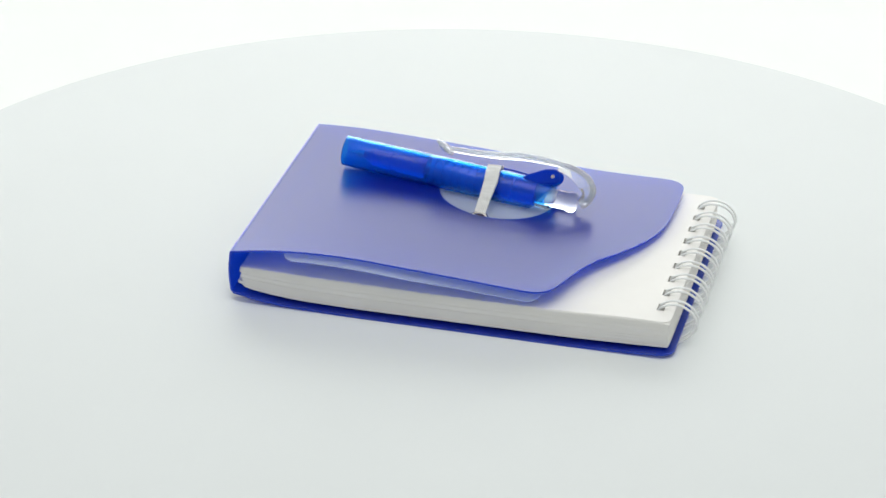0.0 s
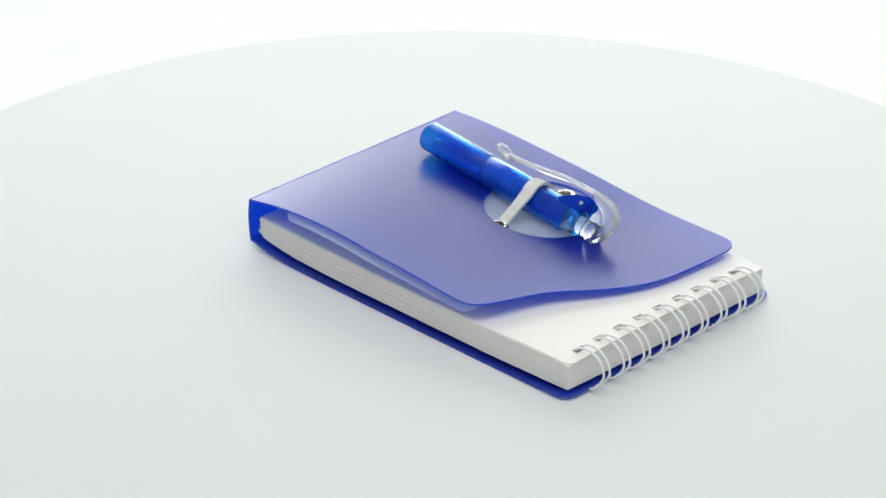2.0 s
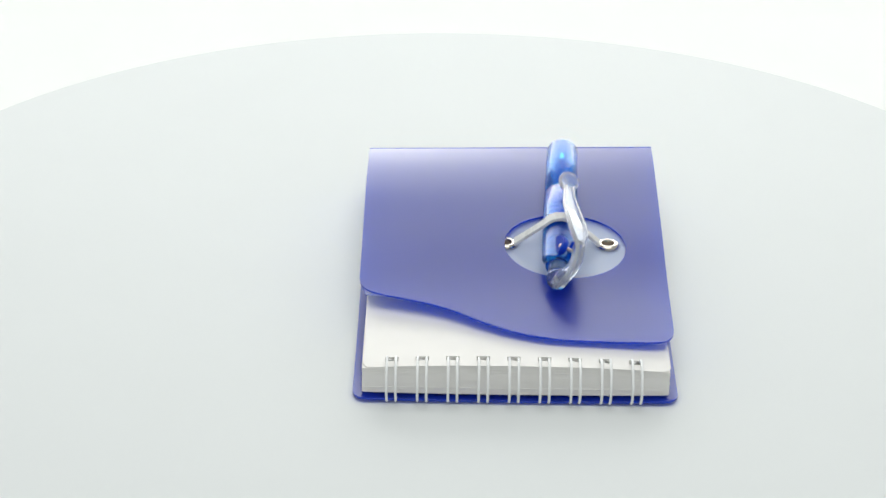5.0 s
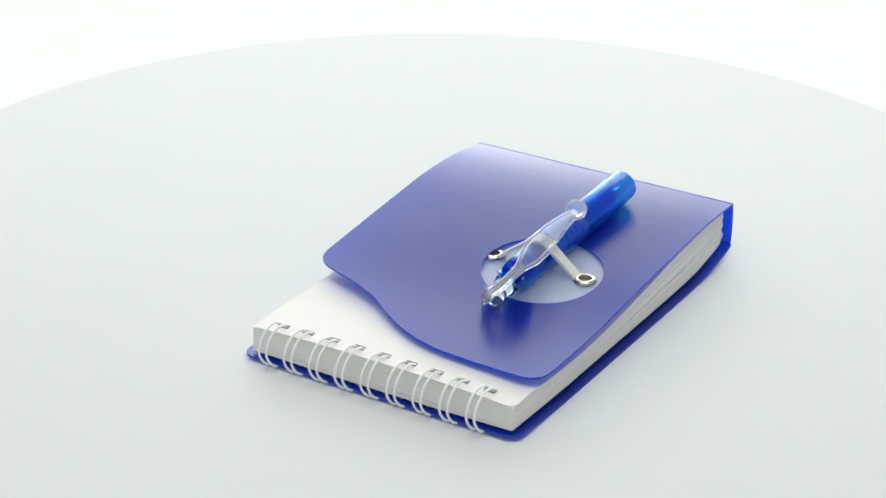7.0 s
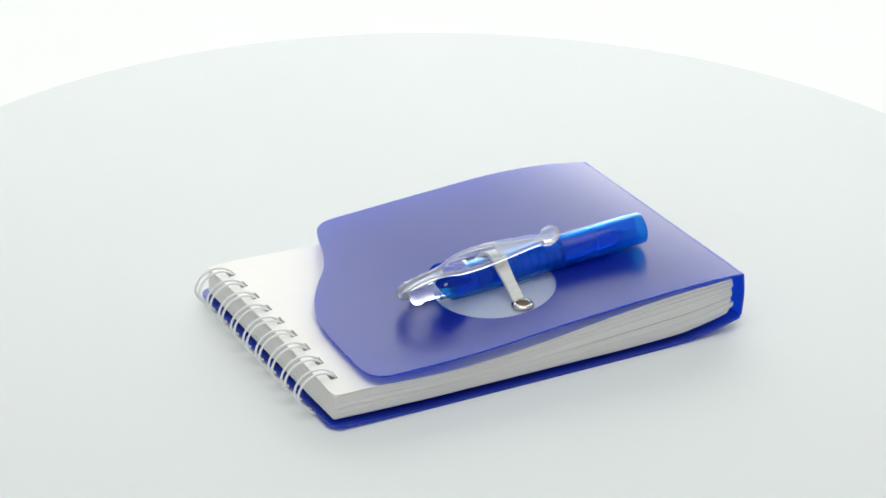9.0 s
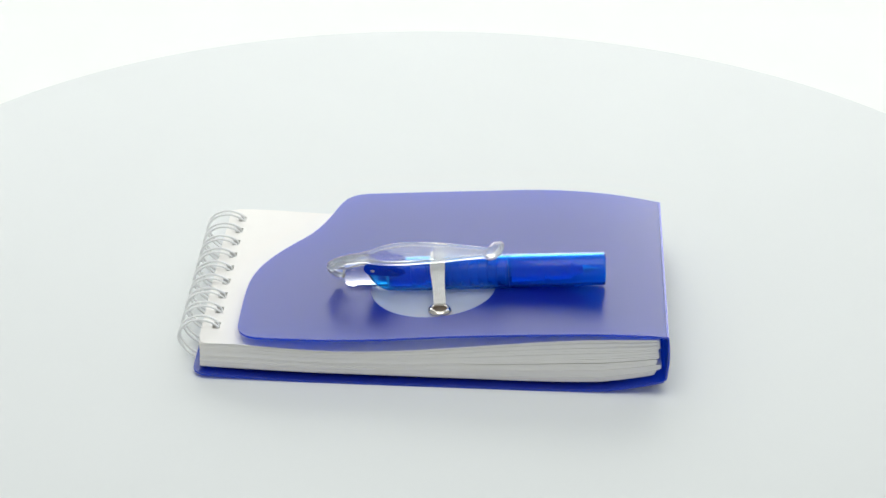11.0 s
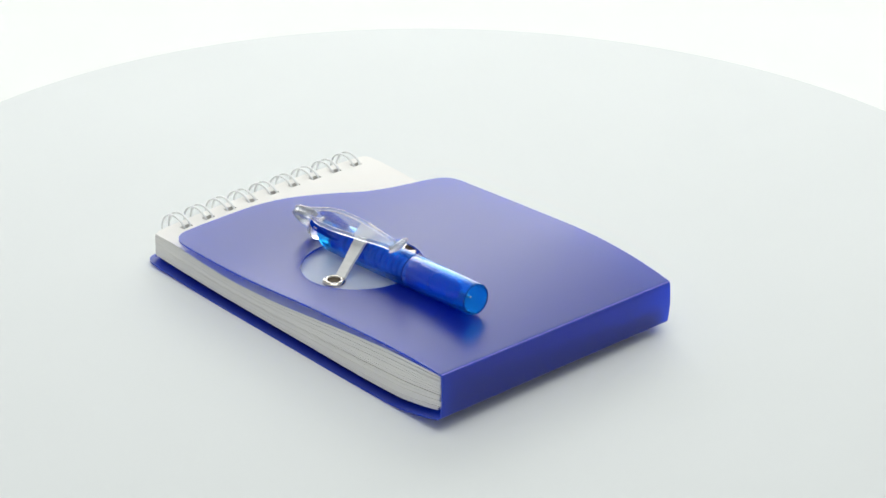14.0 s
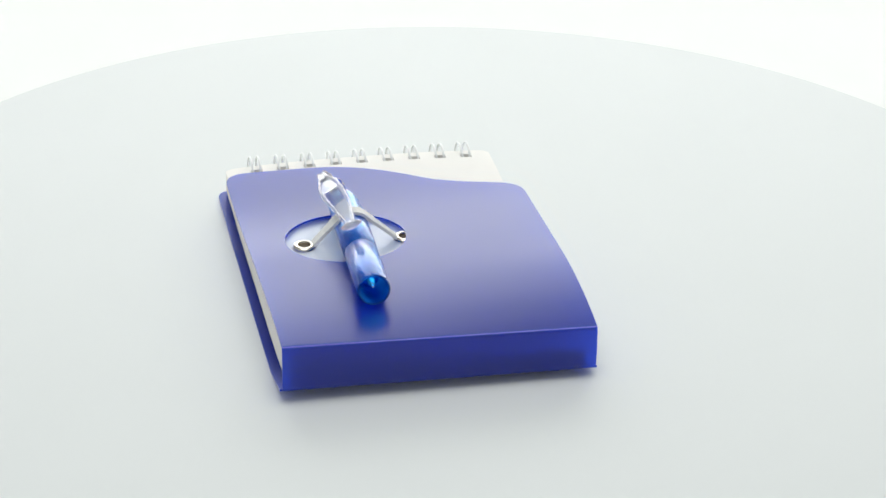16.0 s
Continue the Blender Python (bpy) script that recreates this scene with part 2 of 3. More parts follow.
SOUTH = [(-66.4, 15.2), (-56, 17.0), (-46, 17.9), (-36, 18.2), (-28, 18.1), (-18, 17.4), (0, 16.3), (10, 15.6), (20, 14.9), (28, 14.4), (55, 13.4)]
NORTH = [(-66.4, 16.9), (-56, 17.3), (-44, 17.0), (-25, 16.0), (-7, 14.9), (11, 13.2), (29, 12.2), (46, 12.1), (55, 12.1)]
WAVE = [(-44.7, 22.0), (-44.3, 25.0), (-43.2, 27.2), (-41.0, 29.3), (-36, 31.3), (-31, 32.8), (-25, 34.9), (-18.5, 38.0), (-11, 43.4), (-3, 48.4),
        (5, 51.8), (13, 53.5), (22, 54.0), (31, 54.1), (38, 54.0), (41.2, 53.3), (43.4, 51.4), (44.5, 48.8), (44.7, 46.0)]


def flap_z(u, v):
    s = (v + VH) / (2 * VH)
    w = max(0.0, min(7.0, u - UL))
    south = sum(curve_at(SOUTH, u + k * w) for k in (-1, -0.5, 0, 0.5, 1)) / 5
    north = sum(curve_at(NORTH, u + k * w) for k in (-1, -0.5, 0, 0.5, 1)) / 5
    return south * (1 - s) + north * s


def back_z(u, v):
    """Top of the back cover: it lies on the table along its middle and lifts at the spine and the corners."""
    s = (v + VH) / (2 * VH)
    low = curve_at([(-66.4, 2.3 + 1.2 * s), (-58, 0.7 + 0.7 * s), (-46, -0.35), (-25, -0.75), (30, -0.75), (50, -0.55), (66.4, 0.0)], u)
    return low + 0.5 * (v / VH) ** 2 * max(0.0, (u - 35) / 31.4)


def liner_z(u, v):
    s = min(1.0, 1.4 * (v + VH) / (2 * VH))
    south = curve_at([(-51, 1.7), (-30, 2.1), (0, 2.5), (30, 3.2)], u) + 0.16 * max(0.0, -41.5 - v) ** 1.5
    north = curve_at([(-51, 1.0), (-20, 1.1), (0, 1.2), (30, 1.3)], u)
    return flap_z(u, v) - south * (1 - s) - north * s


def span(a, b, n):
    return [a + (b - a) * k / n for k in range(n + 1)]


def build_flap(root):
    H = 22.0
    ou, ov = OVAL
    v_low = [-44.7, -44.6, -44.3, -43.8, -43.2, -42.2, -41, -39, -36] + span(-33, ov - H, 14)
    v_mid = span(ov - H, ov + H, 16)
    v_top = span(ov + H, 41.2, 3) + [42.2, 43, 43.6, 44.1, 44.4, 44.6, 44.7]
    vs = sorted(set(round(v, 5) for v in v_low + v_mid + v_top))
    u_a, u_b = span(UL + 0.5, ou - H, 22), span(ou - H, ou + H, 16)

    def us(v):
        end = curve_at(WAVE, v)
        return u_a + u_b[1:] + [ou + H + (end - ou - H) * k / 16 for k in range(1, 17)]
    j0, j1 = vs.index(round(ov - H, 5)), vs.index(round(ov + H, 5))
    i0, i1 = 22, 38
    bm = bmesh.new()
    rows = [[bm.verts.new((u, v, 0)) for u in us(v)] for v in vs]
    for j in range(len(vs) - 1):
        for i in range(len(rows[0]) - 1):
            if not (i0 <= i < i1 and j0 <= j < j1):
                q = (rows[j][i], rows[j][i + 1], rows[j + 1][i + 1], rows[j + 1][i])
                bm.faces.new(q)
    # ring between the square and the round cut-out
    edge = [rows[j0][i] for i in range(i0, i1)] + [rows[j][i1] for j in range(j0, j1)]
    edge += [rows[j1][i] for i in range(i1, i0, -1)] + [rows[j][i0] for j in range(j1, j0, -1)]
    loops = [edge]
    for k in range(1, 7):
        s, ring = k / 6, []
        for v in edge:
            d = Vector((v.co.x - ou, v.co.y - ov))
            c = d.normalized() * OVAL_R
            ring.append(bm.verts.new((ou + d.x * (1 - s) + c.x * s, ov + d.y * (1 - s) + c.y * s, 0)))
        loops.append(ring)
    for a, b in zip(loops, loops[1:]):
        n = len(a)
        for k in range(n):
            bm.faces.new((a[k], a[(k + 1) % n], b[(k + 1) % n], b[k]))
    bmesh.ops.delete(bm, geom=[v for v in bm.verts if not v.link_faces], context="VERTS")
    for v in bm.verts:
        v.co.z = flap_z(v.co.x, v.co.y)
    bmesh.ops.recalc_face_normals(bm, faces=bm.faces)
    thicken(bm, 0.55)
    part("front_flap", bm, BLUE, root, "blue frosted flap with a wavy edge and a round cut-out", sharp=50)


def build_spine(root):
    """Spine panel with a rounded fold at top and bottom."""
    vs = span(-VH, VH, 26)
    bm = bmesh.new()
    rows = []
    for v in vs:
        zt, zb = flap_z(UL, v), back_z(UL, v)
        pts = []
        for k in range(7):
            a = math.radians(96 + 84 * k / 6)
            pts.append((UL + 0.52 + 0.95 * math.cos(a), zt - 0.82 + 0.95 * math.sin(a)))
        x0 = pts[-1][0]
        for k in range(1, 10):
            s = k / 10
            pts.append((x0 - 0.45 * math.sin(math.pi * s), zt - 0.82 + (zb - zt + 1.17) * s))
        for k in range(7):
            a = math.radians(180 + 86 * k / 6)
            pts.append((UL + 0.52 + 0.95 * math.cos(a), zb + 0.35 + 0.95 * math.sin(a)))
        rows.append([bm.verts.new((x, v, z)) for x, z in pts])
    for a, b in zip(rows, rows[1:]):
        for k in range(len(a) - 1):
            bm.faces.new((a[k], a[k + 1], b[k + 1], b[k]))
    bm.normal_update()
    if sum(f.normal.x for f in bm.faces) > 0:
        bmesh.ops.reverse_faces(bm, faces=bm.faces)
        bm.normal_update()
    keep = {v: v.normal.copy() for v in bm.verts}
    faces, border = list(bm.faces), [e for e in bm.edges if e.is_boundary]
    low = {v: bm.verts.new(v.co - n * 0.5) for v, n in keep.items()}
    for f in faces:
        bm.faces.new([low[v] for v in reversed(f.verts)])
    for e in border:
        a, b = e.verts
        bm.faces.new((a, b, low[b], low[a]))
    part("spine", bm, BLUE, root, "blue frosted spine panel with scored folds", sharp=60)
    # paler stress-whitened bead along the upper fold
    path = [(UL - 0.08, v, flap_z(UL, v) - 0.14 + 0.03 * math.sin(v * 1.7)) for v in span(-VH + 0.1, VH - 0.1, 40)]
    part("fold_crease", sweep(path, disc_section(0.2, 8)), CREASE, root, "pale stress-whitened fold line")


def build_back(root):
    def us(v):
        d = max(0.0, abs(v) - 41.3)
        end = UR - (4 - math.sqrt(max(0.0, 16 - d * d)))
        return span(UL + 0.5, end, 48)
    vs = [-45.3, -45.2, -44.9, -44.4, -43.6, -42.6, -41.3] + span(-36, 36, 16) + [41.3, 42.6, 43.6, 44.4, 44.9, 45.2, 45.3]
    bm = sheet(us, vs, lambda u, v: back_z(u, v) + 0.0, 0.6)
    part("back_cover", bm, BLUE, root, "blue frosted back cover with rounded corners", sharp=50)


def build_inner_sheet(root):
    """Frosted sheet behind the cut-out, to which the band is riveted."""
    def us(v):
        d = max(0.0, abs(v + 1.2) - 40.0)
        cut = 4 - math.sqrt(max(0.0, 16 - d * d))
        return span(-51 + cut, 26 - cut, 40)
    vs = [-45.2, -45.0, -44.6, -43.8, -42.8, -41.5, -40.2] + span(-36, 35, 18) + [38.8, 41, 42, 42.6, 42.8]
    bm = sheet(us, vs, liner_z, 0.35)
    for p in bm.verts:
        if p.co.y < -36:
            p.co.y += 0.055 * max(0.0, p.co.x + 12) * (-36 - p.co.y) / 9
    part("inner_sheet", bm, FROST, root, "milky frosted inner sheet under the flap", sharp=50)


TOP_S = [(-64, 9.2), (-40, 8.6), (0, 8.3), (35, 8.6), (56, 9.2), (65, 9.0)]
TOP_N = [(-64, 15.2), (-46, 14.4), (-27, 12.6), (-9, 10.4), (10, 8.4), (28, 7.6), (45, 8.2), (56, 8.9), (65, 8.7)]
LAYERS = 44
BUNDLES = (0, 5, 11, 19, 44)      # sheets part here into loose bundles towards the spine


def page_z(f, u, v):
    """Height of the sheet boundary f (0 bottom, 1 top)."""
    s = min(1.0, max(0.0, (v + 42.5) / 85))
    top = curve_at(TOP_S, u) * (1 - s ** 1.6) + curve_at(TOP_N, u) * s ** 1.6
    top += 1.2 * (1 - min(1.0, abs(v) / 42.5) ** 2.5) * min(1.0, max(0.0, (u - 15) / 38))
    top = min(top, liner_z(u, v) - 0.6) if -53 < u < 31 else min(top, flap_z(u, v) - 1.0)
    low = back_z(u, v) + 0.55 + curve_at([(-64, 0.5), (-40, 0.35), (0, 0.5), (45, 0.55), (66, 0.3)], u)
    return low + (top - low) * f


def build_pages(root):
    vs0 = []
    for h in HOLES:
        vs0 += [h - 1.85, h + 1.85]
    rnd = random.Random(5)
    lead = [rnd.uniform(-0.5, 0.5) for _ in range(4)]
    for n in range(LAYERS):
        top = n == LAYERS - 1
        k = max(i for i in range(4) if BUNDLES[i] <= n)
        first, last = BUNDLES[k], BUNDLES[k + 1]
        du = 0.25 if top else rnd.uniform(-0.04, 0.04) + (0.1 if rnd.random() < 0.12 else 0)
        dv = (0.3 if top else rnd.uniform(-0.1, 0.1) + (0.16 if rnd.random() < 0.1 else 0)) + 0.15 * lead[k]
        sp = (0.9, -0.5, 0.6, 0.1)[k] + rnd.uniform(-0.35, 0.35)
        su = [-64.4 + sp] + span(-60, 55, 20) + [HOLE_U[0], HOLE_U[1], 63.4, 64.5 + du]
        vs = [-42.6 + dv, -41.9 + dv, -40.8, -39] + vs0 + [39, 40.8, 41.9 + dv, 42.6 + dv]
        col = su.index(HOLE_U[0])
        wob = rnd.uniform(0, 6.28)

        def height(u, v, edge):
            loose = max(0.0, min(1.0, (15 - u) / 80)) ** 1.3 * min(1.0, max(0.0, 0.15 + 0.85 * (v + 42.5) / 85))
            # within a bundle the sheets close up; the gap opens under it
            f = edge / LAYERS
            mid = (first + (last - first) * 0.56) / LAYERS
            f += (mid - f) * 0.06 * loose
            return page_z(f, u, v) + 0.05 * loose * math.sin(u * 0.09 + wob + v * 0.03) * (edge < LAYERS)

        bm = bmesh.new()

        def grid(edge, lift):
            rows = []
            for j, v in enumerate(vs):
                out = list(su)
                r = 1.0 if n >= LAYERS - 2 else 0.12
                if j in (0, len(vs) - 1):
                    out[-1] -= 2.4 * r
                    out[-2] -= 1.6 * r
                    out[0] += 0.6 * r
                elif j in (1, len(vs) - 2):
                    out[-1] -= 0.8 * r
                    out[-2] -= 0.3 * r
                    out[0] += 0.15 * r
                elif j in (2, len(vs) - 3):
                    out[-1] -= 0.15 * r
                rows.append([bm.verts.new((u, v, height(u, v, edge) + lift)) for u in out])
            return rows
        up, dn = grid(n + 1, 0.0), grid(n, 0.008)
        cells = {(j, i) for j in range(len(vs) - 1) for i in range(len(su) - 1)} - {(4 + 2 * h, col) for h in range(9)}
        for j, i in cells:
            bm.faces.new((up[j][i], up[j][i + 1], up[j + 1][i + 1], up[j + 1][i]))
            bm.faces.new((dn[j][i], dn[j + 1][i], dn[j + 1][i + 1], dn[j][i + 1]))
            for (dj, di), (p, q) in (((0, -1), ((j + 1, i), (j, i))), ((0, 1), ((j, i + 1), (j + 1, i + 1))),
                                     ((-1, 0), ((j, i), (j, i + 1))), ((1, 0), ((j + 1, i + 1), (j + 1, i)))):
                if (j + dj, i + di) not in cells:
                    bm.faces.new((up[p[0]][p[1]], dn[p[0]][p[1]], dn[q[0]][q[1]], up[q[0]][q[1]]))
        part("page", bm, PAPER, root, sharp=30)


def build_wire(root):
    """One twin loop: two arcs from the hole over the edge to the cover's underside, joined by bends."""
    cu, cz, ru, rz = 65.0, 5.5, 6.5, 6.15
    a0, a1 = math.radians(132), math.radians(-112)
    half = 1.25

    def arc(k):
        a = a0 + (a1 - a0) * k
        return cu + ru * (1 + 0.28 * min(0.0, math.sin(a))) * math.cos(a), cz + rz * math.sin(a)
    pts = []
    for k in range(19):
        u, z = arc(k / 18)
        pts.append((u, -half, z))
    u, z = arc(1)
    pts += [(u - 0.6, -half * 0.75, z + 0.05), (u - 0.9, 0, z + 0.08), (u - 0.6, half * 0.75, z + 0.05)]
    for k in range(19):
        u, z = arc(1 - k / 18)
        pts.append((u, half, z))
    u, z = arc(0)
    pts += [(u - 0.5, half * 0.8, z - 1.0), (u - 0.7, 0, z - 1.3), (u - 0.5, -half * 0.8, z - 1.0)]
    bm = sweep(pts, disc_section(0.37, 8), ups=lambda i: (0.3, 1, 0.02) if i not in (20, 42) else (0.3, 0.2, 1), closed=True)
    for h in HOLES[:1]:
        bmesh.ops.translate(bm, verts=bm.verts, vec=(0, h, 0))
    first = part("wire_loop", bm, WIRE, root, "white coated twin wire binding loop")
    for h in HOLES[1:]:
        c = new("wire_loop", first.data)
        c.parent = root
        c.location = (0, (h - HOLES[0]) * MM, 0)
        tagged(c, "white coated twin wire binding loop")


EYELETS = ((-2.4, 28.2), (-1.9, -2.2))


def build_band(root):
    for u, v in EYELETS:
        z = liner_z(u, v)
        prof = [(0.0, 1.9), (0.75, 1.85), (1.15, 2.0), (1.3, 2.4), (1.15, 2.9), (0.7, 3.3), (0.1, 3.45), (0.0, 3.45)]
        bm = lathe(prof, 32, close=True)
        bmesh.ops.transform(bm, verts=bm.verts, matrix=Matrix.Translation((u, v, z)) @ Matrix.Rotation(-math.pi / 2, 4, "Y"))
        ring = part("eyelet", bm, STEEL, root, "nickel eyelet ring")
        # dark disc over the uncut sheet stands in for the hole's shade
        bm = lathe([(0.12, 0.0), (0.12, 1.2), (0.3, 1.8), (0.3, 1.88), (0.02, 1.88), (0.02, 0.0)], 24)
        bmesh.ops.transform(bm, verts=bm.verts, matrix=Matrix.Translation((u, v, z)) @ Matrix.Rotation(-math.pi / 2, 4, "Y"))
        part("eyelet_hole_disc", bm, HOLE_DARK, ring, "dark disc painted as the shaded eyelet hole")
    # woven band over the pen
    ax_v, ax_z, r = 13.6, 18.45, 5.55
    n, s = EYELETS
    zn, zs = liner_z(*n) + 0.7, liner_z(*s) + 0.7
    pts = [(n[0] + 0.1, n[1] - 2.6, zn + 0.25)]
    for k in range(0, 13):
        a = math.radians(38 + 104 * k / 12)
        pts.append((-0.9 - 0.25 * math.cos(a), ax_v + r * math.cos(a), ax_z + r * math.sin(a)))
    pts.append((s[0] - 0.1, s[1] + 2.6, zs + 0.25))
    pts.insert(1, tuple(Vector(pts[0]).lerp(Vector(pts[1]), 0.5)))
    pts.insert(-1, tuple(Vector(pts[-2]).lerp(Vector(pts[-1]), 0.5)))
    c = Vector((-0.9, ax_v, 12.0))

    def section(i):
        w = 2.1 if 1 < i < len(pts) - 2 else 1.75
        out = []
        for k in range(13):
            x = -w + 2 * w * k / 12
            out.append((x, 0.38 + 0.12 * math.cos(k * math.pi)))
        return out + [(w, -0.4), (-w, -0.4)]
    bm = sweep(pts, section, ups=lambda i: tuple(Vector((0, Vector(pts[i]).y - c.y, Vector(pts[i]).z - c.z)).normalized() + Vector((0, 0, 0.4))))
    part("elastic_band", bm, ELASTIC, root, "white ribbed elastic pen loop", sharp=70)


def build_notebook():
    root = tagged(new("notebook"), "blue translucent plastic notebook with white wire binding and thick pad", "notebook")
    build_flap(root)
    build_spine(root)
    build_back(root)
    build_inner_sheet(root)
    build_wire(root)
    build_band(root)
    build_pages(root)
    return root


# ---- pen (its own space: x runs from the open mouth to the push button) ----
def build_pen():
    root = tagged(new("ballpoint_pen"), "short clear blue ballpoint pen held by the notebook's elastic band", "pen")
    # barrel: open front tube and a slanted rear tube
    front = [(0, 4.35), (0.15, 4.62), (0.5, 4.72), (12, 4.85), (27, 4.95), (27.2, 4.85), (27.3, 4.12), (12, 4.05), (0.15, 4.05)]
    part("front_barrel", lathe(front, 56, close=True), PEN_BLUE, root, "satin clear blue front barrel with an open mouth")
    rear = [(27.4, 4.85), (27.6, 4.97), (40, 5.05), (55, 4.95), (64, 4.75), (64, 4.0), (40, 4.15), (27.4, 4.12)]
    bm = lathe(rear, 56, close=True)
    for v in bm.verts:
        if v.co.x > 58:
            v.co.x += (0.6 + v.co.z * 0.75 + v.co.y * 0.35) * (v.co.x - 55) / 9
    part("rear_barrel", bm, PEN_BLUE, root, "satin clear blue rear barrel with a slanted end")
    # inner works: tip cone and front sleeve, refill tube with its spring, plunger
    prof = [(5.6, 0.0), (5.6, 0.95), (7.2, 1.25), (9.4, 2.3), (9.8, 2.75), (15.5, 3.0), (15.6, 2.55), (17.2, 2.55), (17.3, 3.1), (26.5, 3.3), (26.6, 0.0)]
    part("inner_sleeve", lathe(prof, 28), PEN_CORE, root, "blue inner sleeve behind the tip")
    part("nib", lathe([(2.2, 0.0), (2.3, 0.32), (3.9, 0.45), (4.1, 0.75), (6.4, 1.15), (6.4, 0.0)], 20), NIB, root, "steel ballpoint tip")
    part("refill", lathe([(26.7, 0.0), (26.7, 1.5), (46.5, 1.5), (46.5, 0.0)], 20), INK, root, "blue ink refill tube")
    prof = [(28.0, 1.6)]
    for k in range(7):
        x = 28.4 + 2.6 * k
        prof += [(x, 2.9), (x + 0.1, 3.75), (x + 1.5, 3.75), (x + 1.6, 2.9)]
    part("ribbed_sleeve", lathe(prof + [(46.6, 2.9), (46.6, 1.6)], 28, close=True), PEN_RIB, root, "light blue ribbed sleeve inside the barrel")
    prof = [(46.7, 0.0), (46.7, 3.2), (50, 3.3), (50.1, 2.7), (51.4, 2.7), (51.5, 3.4), (54.5, 3.45), (54.6, 2.8), (55.6, 2.8), (55.7, 3.5), (61.9, 3.5), (61.9, 0.0)]
    part("plunger", lathe(prof, 28), PEN_CORE, root, "blue stepped plunger")
    # rear collar and clear push button
    part("collar", lathe([(62.5, 3.3), (62.5, 3.75), (65.8, 3.75), (66.7, 3.6), (67, 3.4), (67, 2.95), (62.5, 2.95)], 36, close=True), PEN_PALE, root, "pale blue clear collar")
    button = [(62.6, 0.0), (62.6, 2.7), (67, 2.85), (71.0, 2.9), (71.4, 2.78), (71.8, 2.95), (72.4, 3.2), (73.4, 3.25), (74.3, 2.95), (74.8, 2.3), (75.0, 1.3), (75.1, 0.0)]
    part("push_button", lathe(button, 36), BUTTON, root, "clear push button with a rounded end")
    # mount that carries the clip
    tilt = math.radians(-29)
    out = [(57.0, 4.0), (58.6, 5.3), (63.6, 8.1)]
    out += [(66.4 + 2.35 * math.cos(math.radians(a)), 6.3 + 2.35 * math.sin(math.radians(a))) for a in range(110, -81, -19)]
    out += [(63.5, 3.3), (59, 3.2)]
    bm = bmesh.new()
    for y0 in (-3.1, 1.45):
        one = bmesh.new()
        f = one.faces.new([one.verts.new((x, y0, z)) for x, z in out])
        g = bmesh.ops.extrude_face_region(one, geom=[f])
        bmesh.ops.translate(one, verts=[v for v in g["geom"] if isinstance(v, bmesh.types.BMVert)], vec=(0, 1.65, 0))
        bmesh.ops.recalc_face_normals(one, faces=one.faces)
        bmesh.ops.bevel(one, geom=[e for e in one.edges if abs(e.verts[0].co.y - e.verts[1].co.y) < 0.1], offset=0.4, segments=3, affect="EDGES")
        ear = bpy.data.meshes.new("ear")
        one.to_mesh(ear)
        one.free()
        bm.from_mesh(ear)
        bpy.data.meshes.remove(ear)
    bmesh.ops.rotate(bm, verts=bm.verts, cent=(0, 0, 0), matrix=Matrix.Rotation(tilt, 3, "X"))
    mount = part("clip_mount", bm, PEN_SOLID, root, "deep blue clip hinge with two ears")
    bm = lathe([(-3.35, 0.0), (-3.35, 0.5), (-3.1, 0.7), (3.1, 0.7), (3.35, 0.5), (3.35, 0.0)], 16)
    bmesh.ops.transform(bm, verts=bm.verts, matrix=Matrix.Rotation(tilt, 4, "X") @ Matrix.Translation((66.2, 0, 6.3)) @ Matrix.Rotation(math.pi / 2, 4, "Z"))
    part("pivot_pin", bm, NIB, mount, "small steel pivot pin")
    # clip: ribbed clear bar that arches over the barrel and hooks round the button
    way = [(33.6, 2.4, 7.1), (38, 2.5, 7.4), (46.9, 3.3, 8.0), (56.5, 4.9, 8.8), (66.6, 5.9, 8.5), (72.5, 5.9, 7.9), (76.2, 4.9, 6.5), (78.4, 2.9, 4.4), (78.0, 1.1, 1.8), (76.0, -0.4, 0.0)]
    wide = [(33, 1.0), (38, 1.5), (47, 2.5), (56, 3.0), (62, 2.6), (66, 1.6), (70, 0.9), (82, 0.8)]
    pts = smooth_path(way, 6)
    run, far = [], 33.6
    for i, p in enumerate(pts):
        far += (p - pts[i - 1]).length if i else 0
        run.append(far)

    def web_section(i):
        w = curve_at(wide, run[i]) - 0.35
        return [(-w, -0.22), (-w, 0.22), (w, 0.22), (w, -0.22)]

    def rail(side):
        ring = [(math.cos(2 * math.pi * k / 10), math.sin(2 * math.pi * k / 10)) for k in range(10)]

        def section(i):
            w = curve_at(wide, run[i]) * side
            return [(w + 0.62 * x, 0.2 + 0.78 * y) for x, y in ring]
        return section

    def clip_up(i):
        a = pts[min(i + 1, len(pts) - 1)] - pts[max(i - 1, 0)]
        return Vector((-a.z, 0.7 * a.length, a.x)).normalized()
    bm = sweep(pts, rail(1), ups=clip_up)
    sweep(pts, rail(-1), ups=clip_up, bm=bm)
    clip = part("clip", bm, CLEAR, root, "clear arched pocket clip", sharp=50)
    cut = max(i for i in range(len(pts)) if run[i] < 50)
    part("clip_web", sweep(pts[:cut + 1], web_section, ups=clip_up), HAZE, clip, "hazy clip panel")
    part("clip_window", sweep(pts[cut:], lambda i: web_section(i + cut), ups=lambda i: clip_up(i + cut)), LUCID, clip, "lucid clip window")
    # the tail is a deep plate that hooks round behind the button
    tail = max(i for i in range(len(pts)) if run[i] < 67)

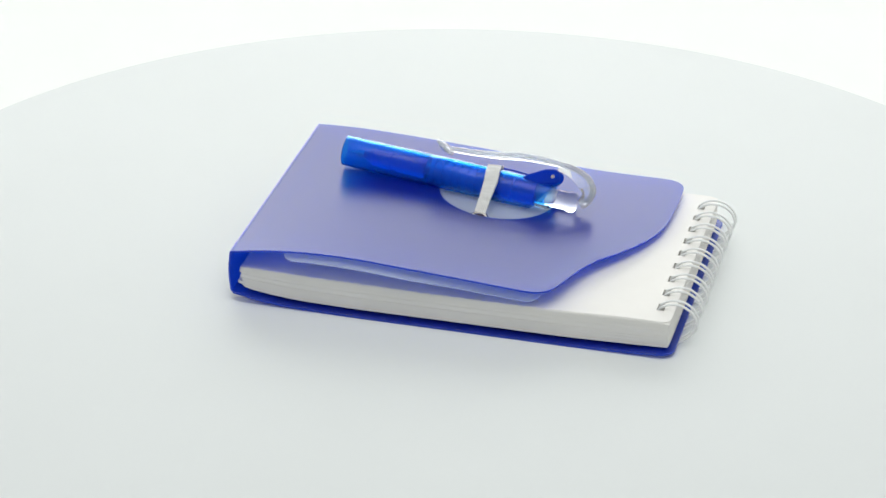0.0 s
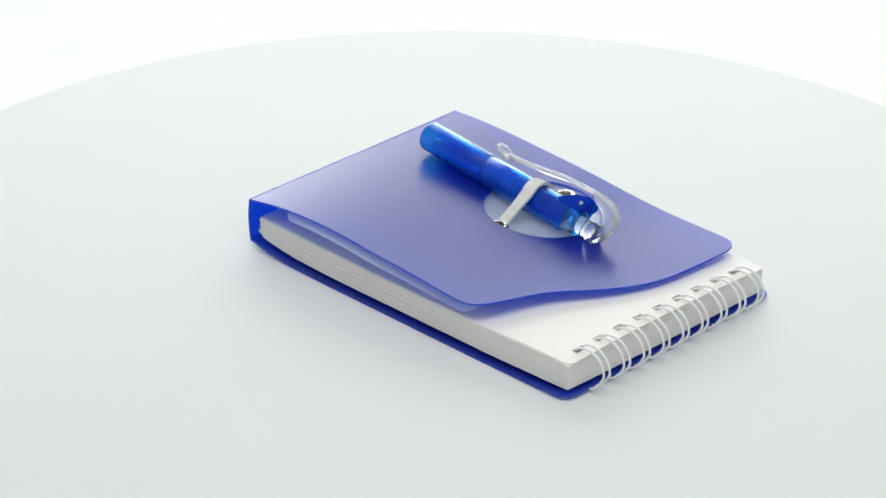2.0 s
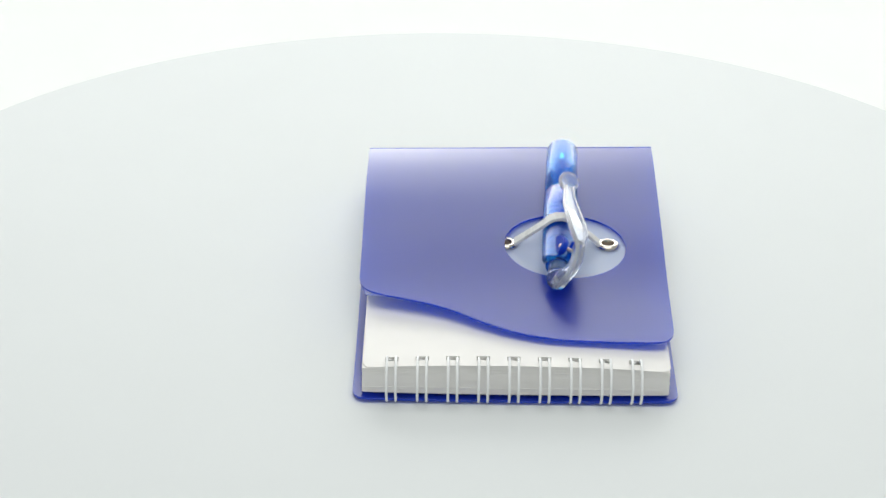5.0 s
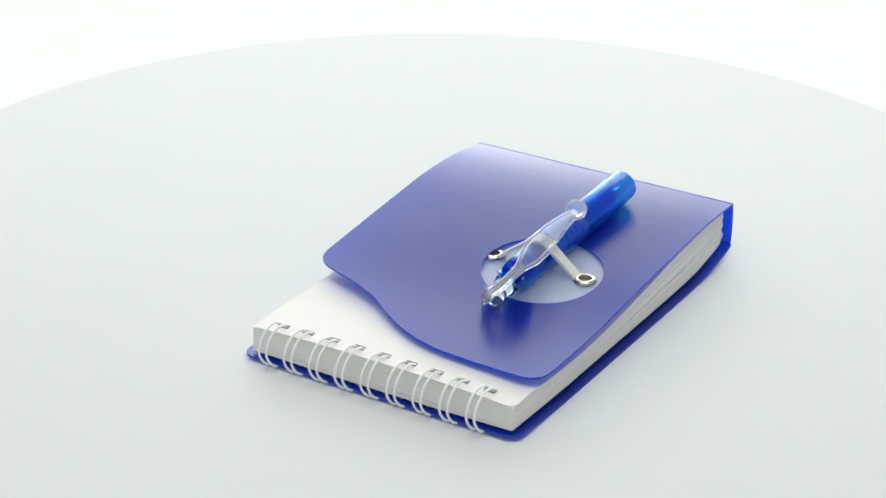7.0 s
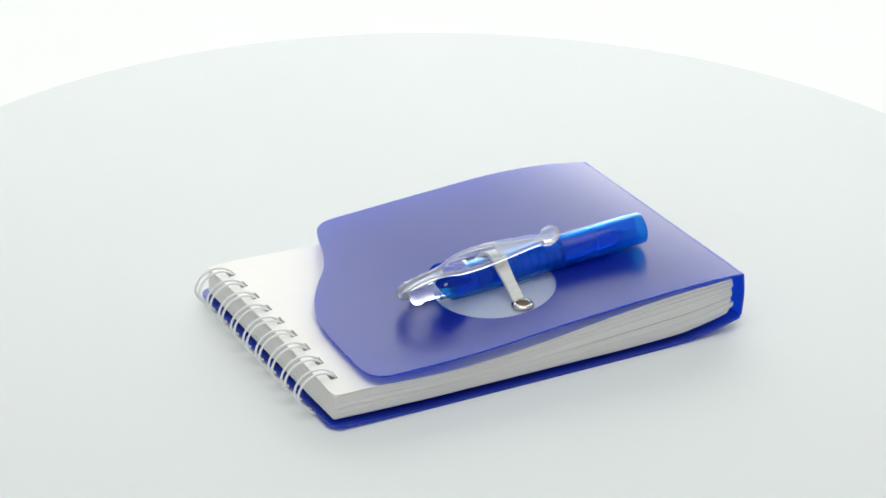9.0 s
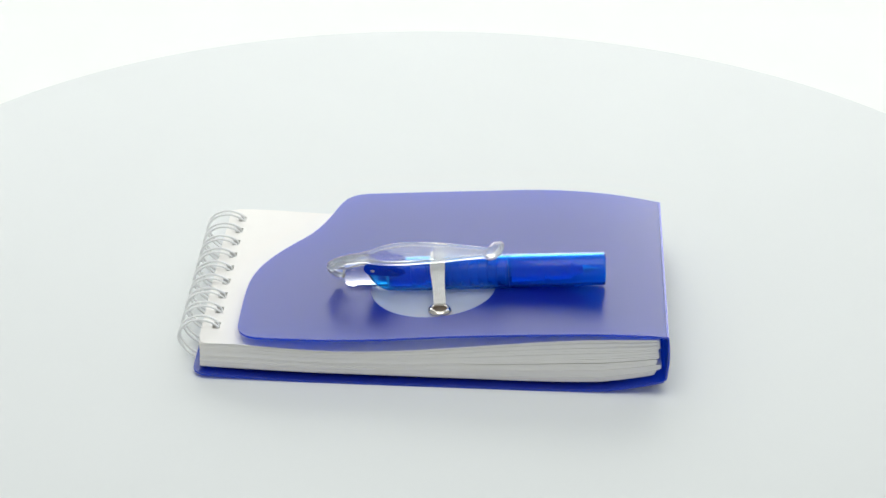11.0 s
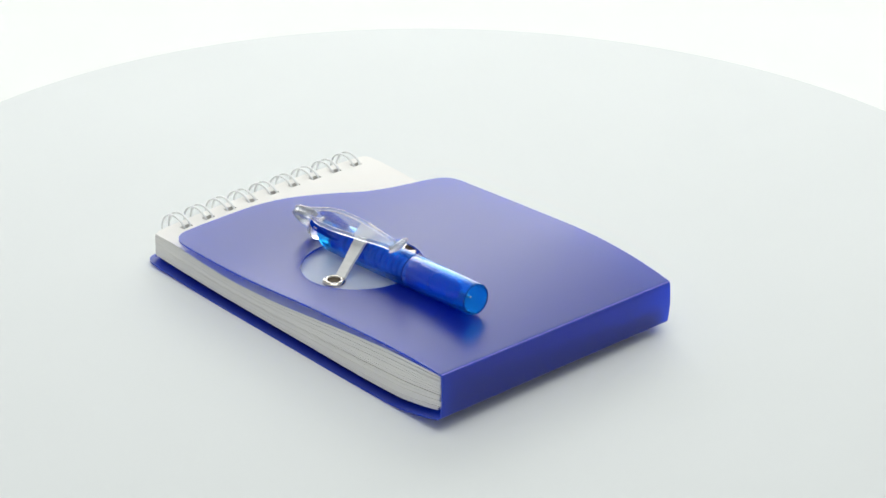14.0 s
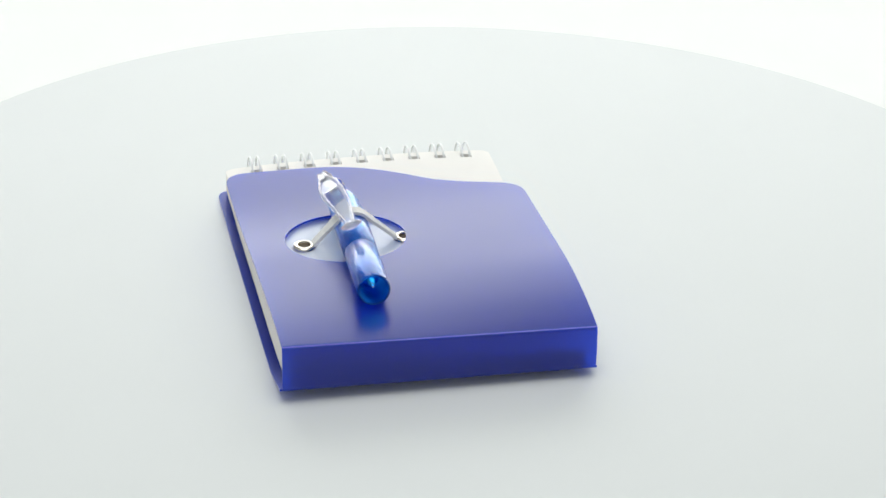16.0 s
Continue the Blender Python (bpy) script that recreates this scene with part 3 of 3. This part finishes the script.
    def hook_section(i):
        d = 0.8 + 3.0 * math.sin(math.pi * min(1.0, 0.12 + 0.8 * i / (len(pts) - 1 - tail)))
        return [(-0.95, -d), (-1.05, -d + 0.25), (-1.05, 0.5), (-0.8, 0.75), (0.8, 0.75), (1.05, 0.5), (1.05, -d + 0.25), (0.95, -d)]
    part("clip_hook", sweep(pts[tail:], hook_section, ups=lambda i: clip_up(i + tail)), LUCID, clip, "clear hooked tail of the clip")
    at = Matrix.Translation((31.2, 2.3, 7.7)) @ Matrix.Rotation(math.radians(-22), 4, "X") @ Matrix.Rotation(math.radians(32), 4, "Y")
    bm = bmesh.new()
    bmesh.ops.create_uvsphere(bm, u_segments=24, v_segments=14, radius=1)
    bmesh.ops.transform(bm, verts=bm.verts, matrix=at @ Matrix.Diagonal((3.0, 2.85, 1.2, 1)))
    part("knob", bm, CLEAR, clip, "clear rounded clip tip")
    path = [at @ Vector((2.9 * math.cos(2 * math.pi * k / 32), 2.75 * math.sin(2 * math.pi * k / 32), 0)) for k in range(32)]
    part("knob_rim", sweep(path, disc_section(0.5, 8), ups=lambda i: at.to_3x3() @ Vector((0, 0, 1)), closed=True), CLEAR, clip, "clear raised rim of the clip tip")
    return root


build_setting()
turntable = build_turntable()
notebook = build_notebook()
pen = build_pen()

# ---- the turn ----
NOTE_AT = pose(0.00685, 0.0165, 0.0, 0, 0, -5.88)
PEN_AT = NOTE_AT @ pose(-0.0490, 0.0158, 0.0229, 0, 5.36, -2.6)
TURN = [(0, -8.08), (1, -23.25), (2, -38.4), (3, -53.64), (4, -68.82), (5, -83.95), (6, -99.18), (7, -114.55), (8, -129.97), (9, -145.33),
        (10, -160.69), (11, -175.97), (12, -190.99), (13, -205.97), (14, -221.12), (15, -236.41), (16, -251.73)]
TILT = pose(0, 0, 0, 0, math.degrees(-0.00383), 0) @ pose(0, 0, 0, math.degrees(0.00379), 0, 0)


def motions():
    for thing, at in ((turntable, pose(0, 0, 0)), (notebook, NOTE_AT), (pen, PEN_AT)):
        walk(thing, [(t, pose(0, 0, 0, 0, 0, a) @ TILT @ at) for t, a in TURN])


motions()
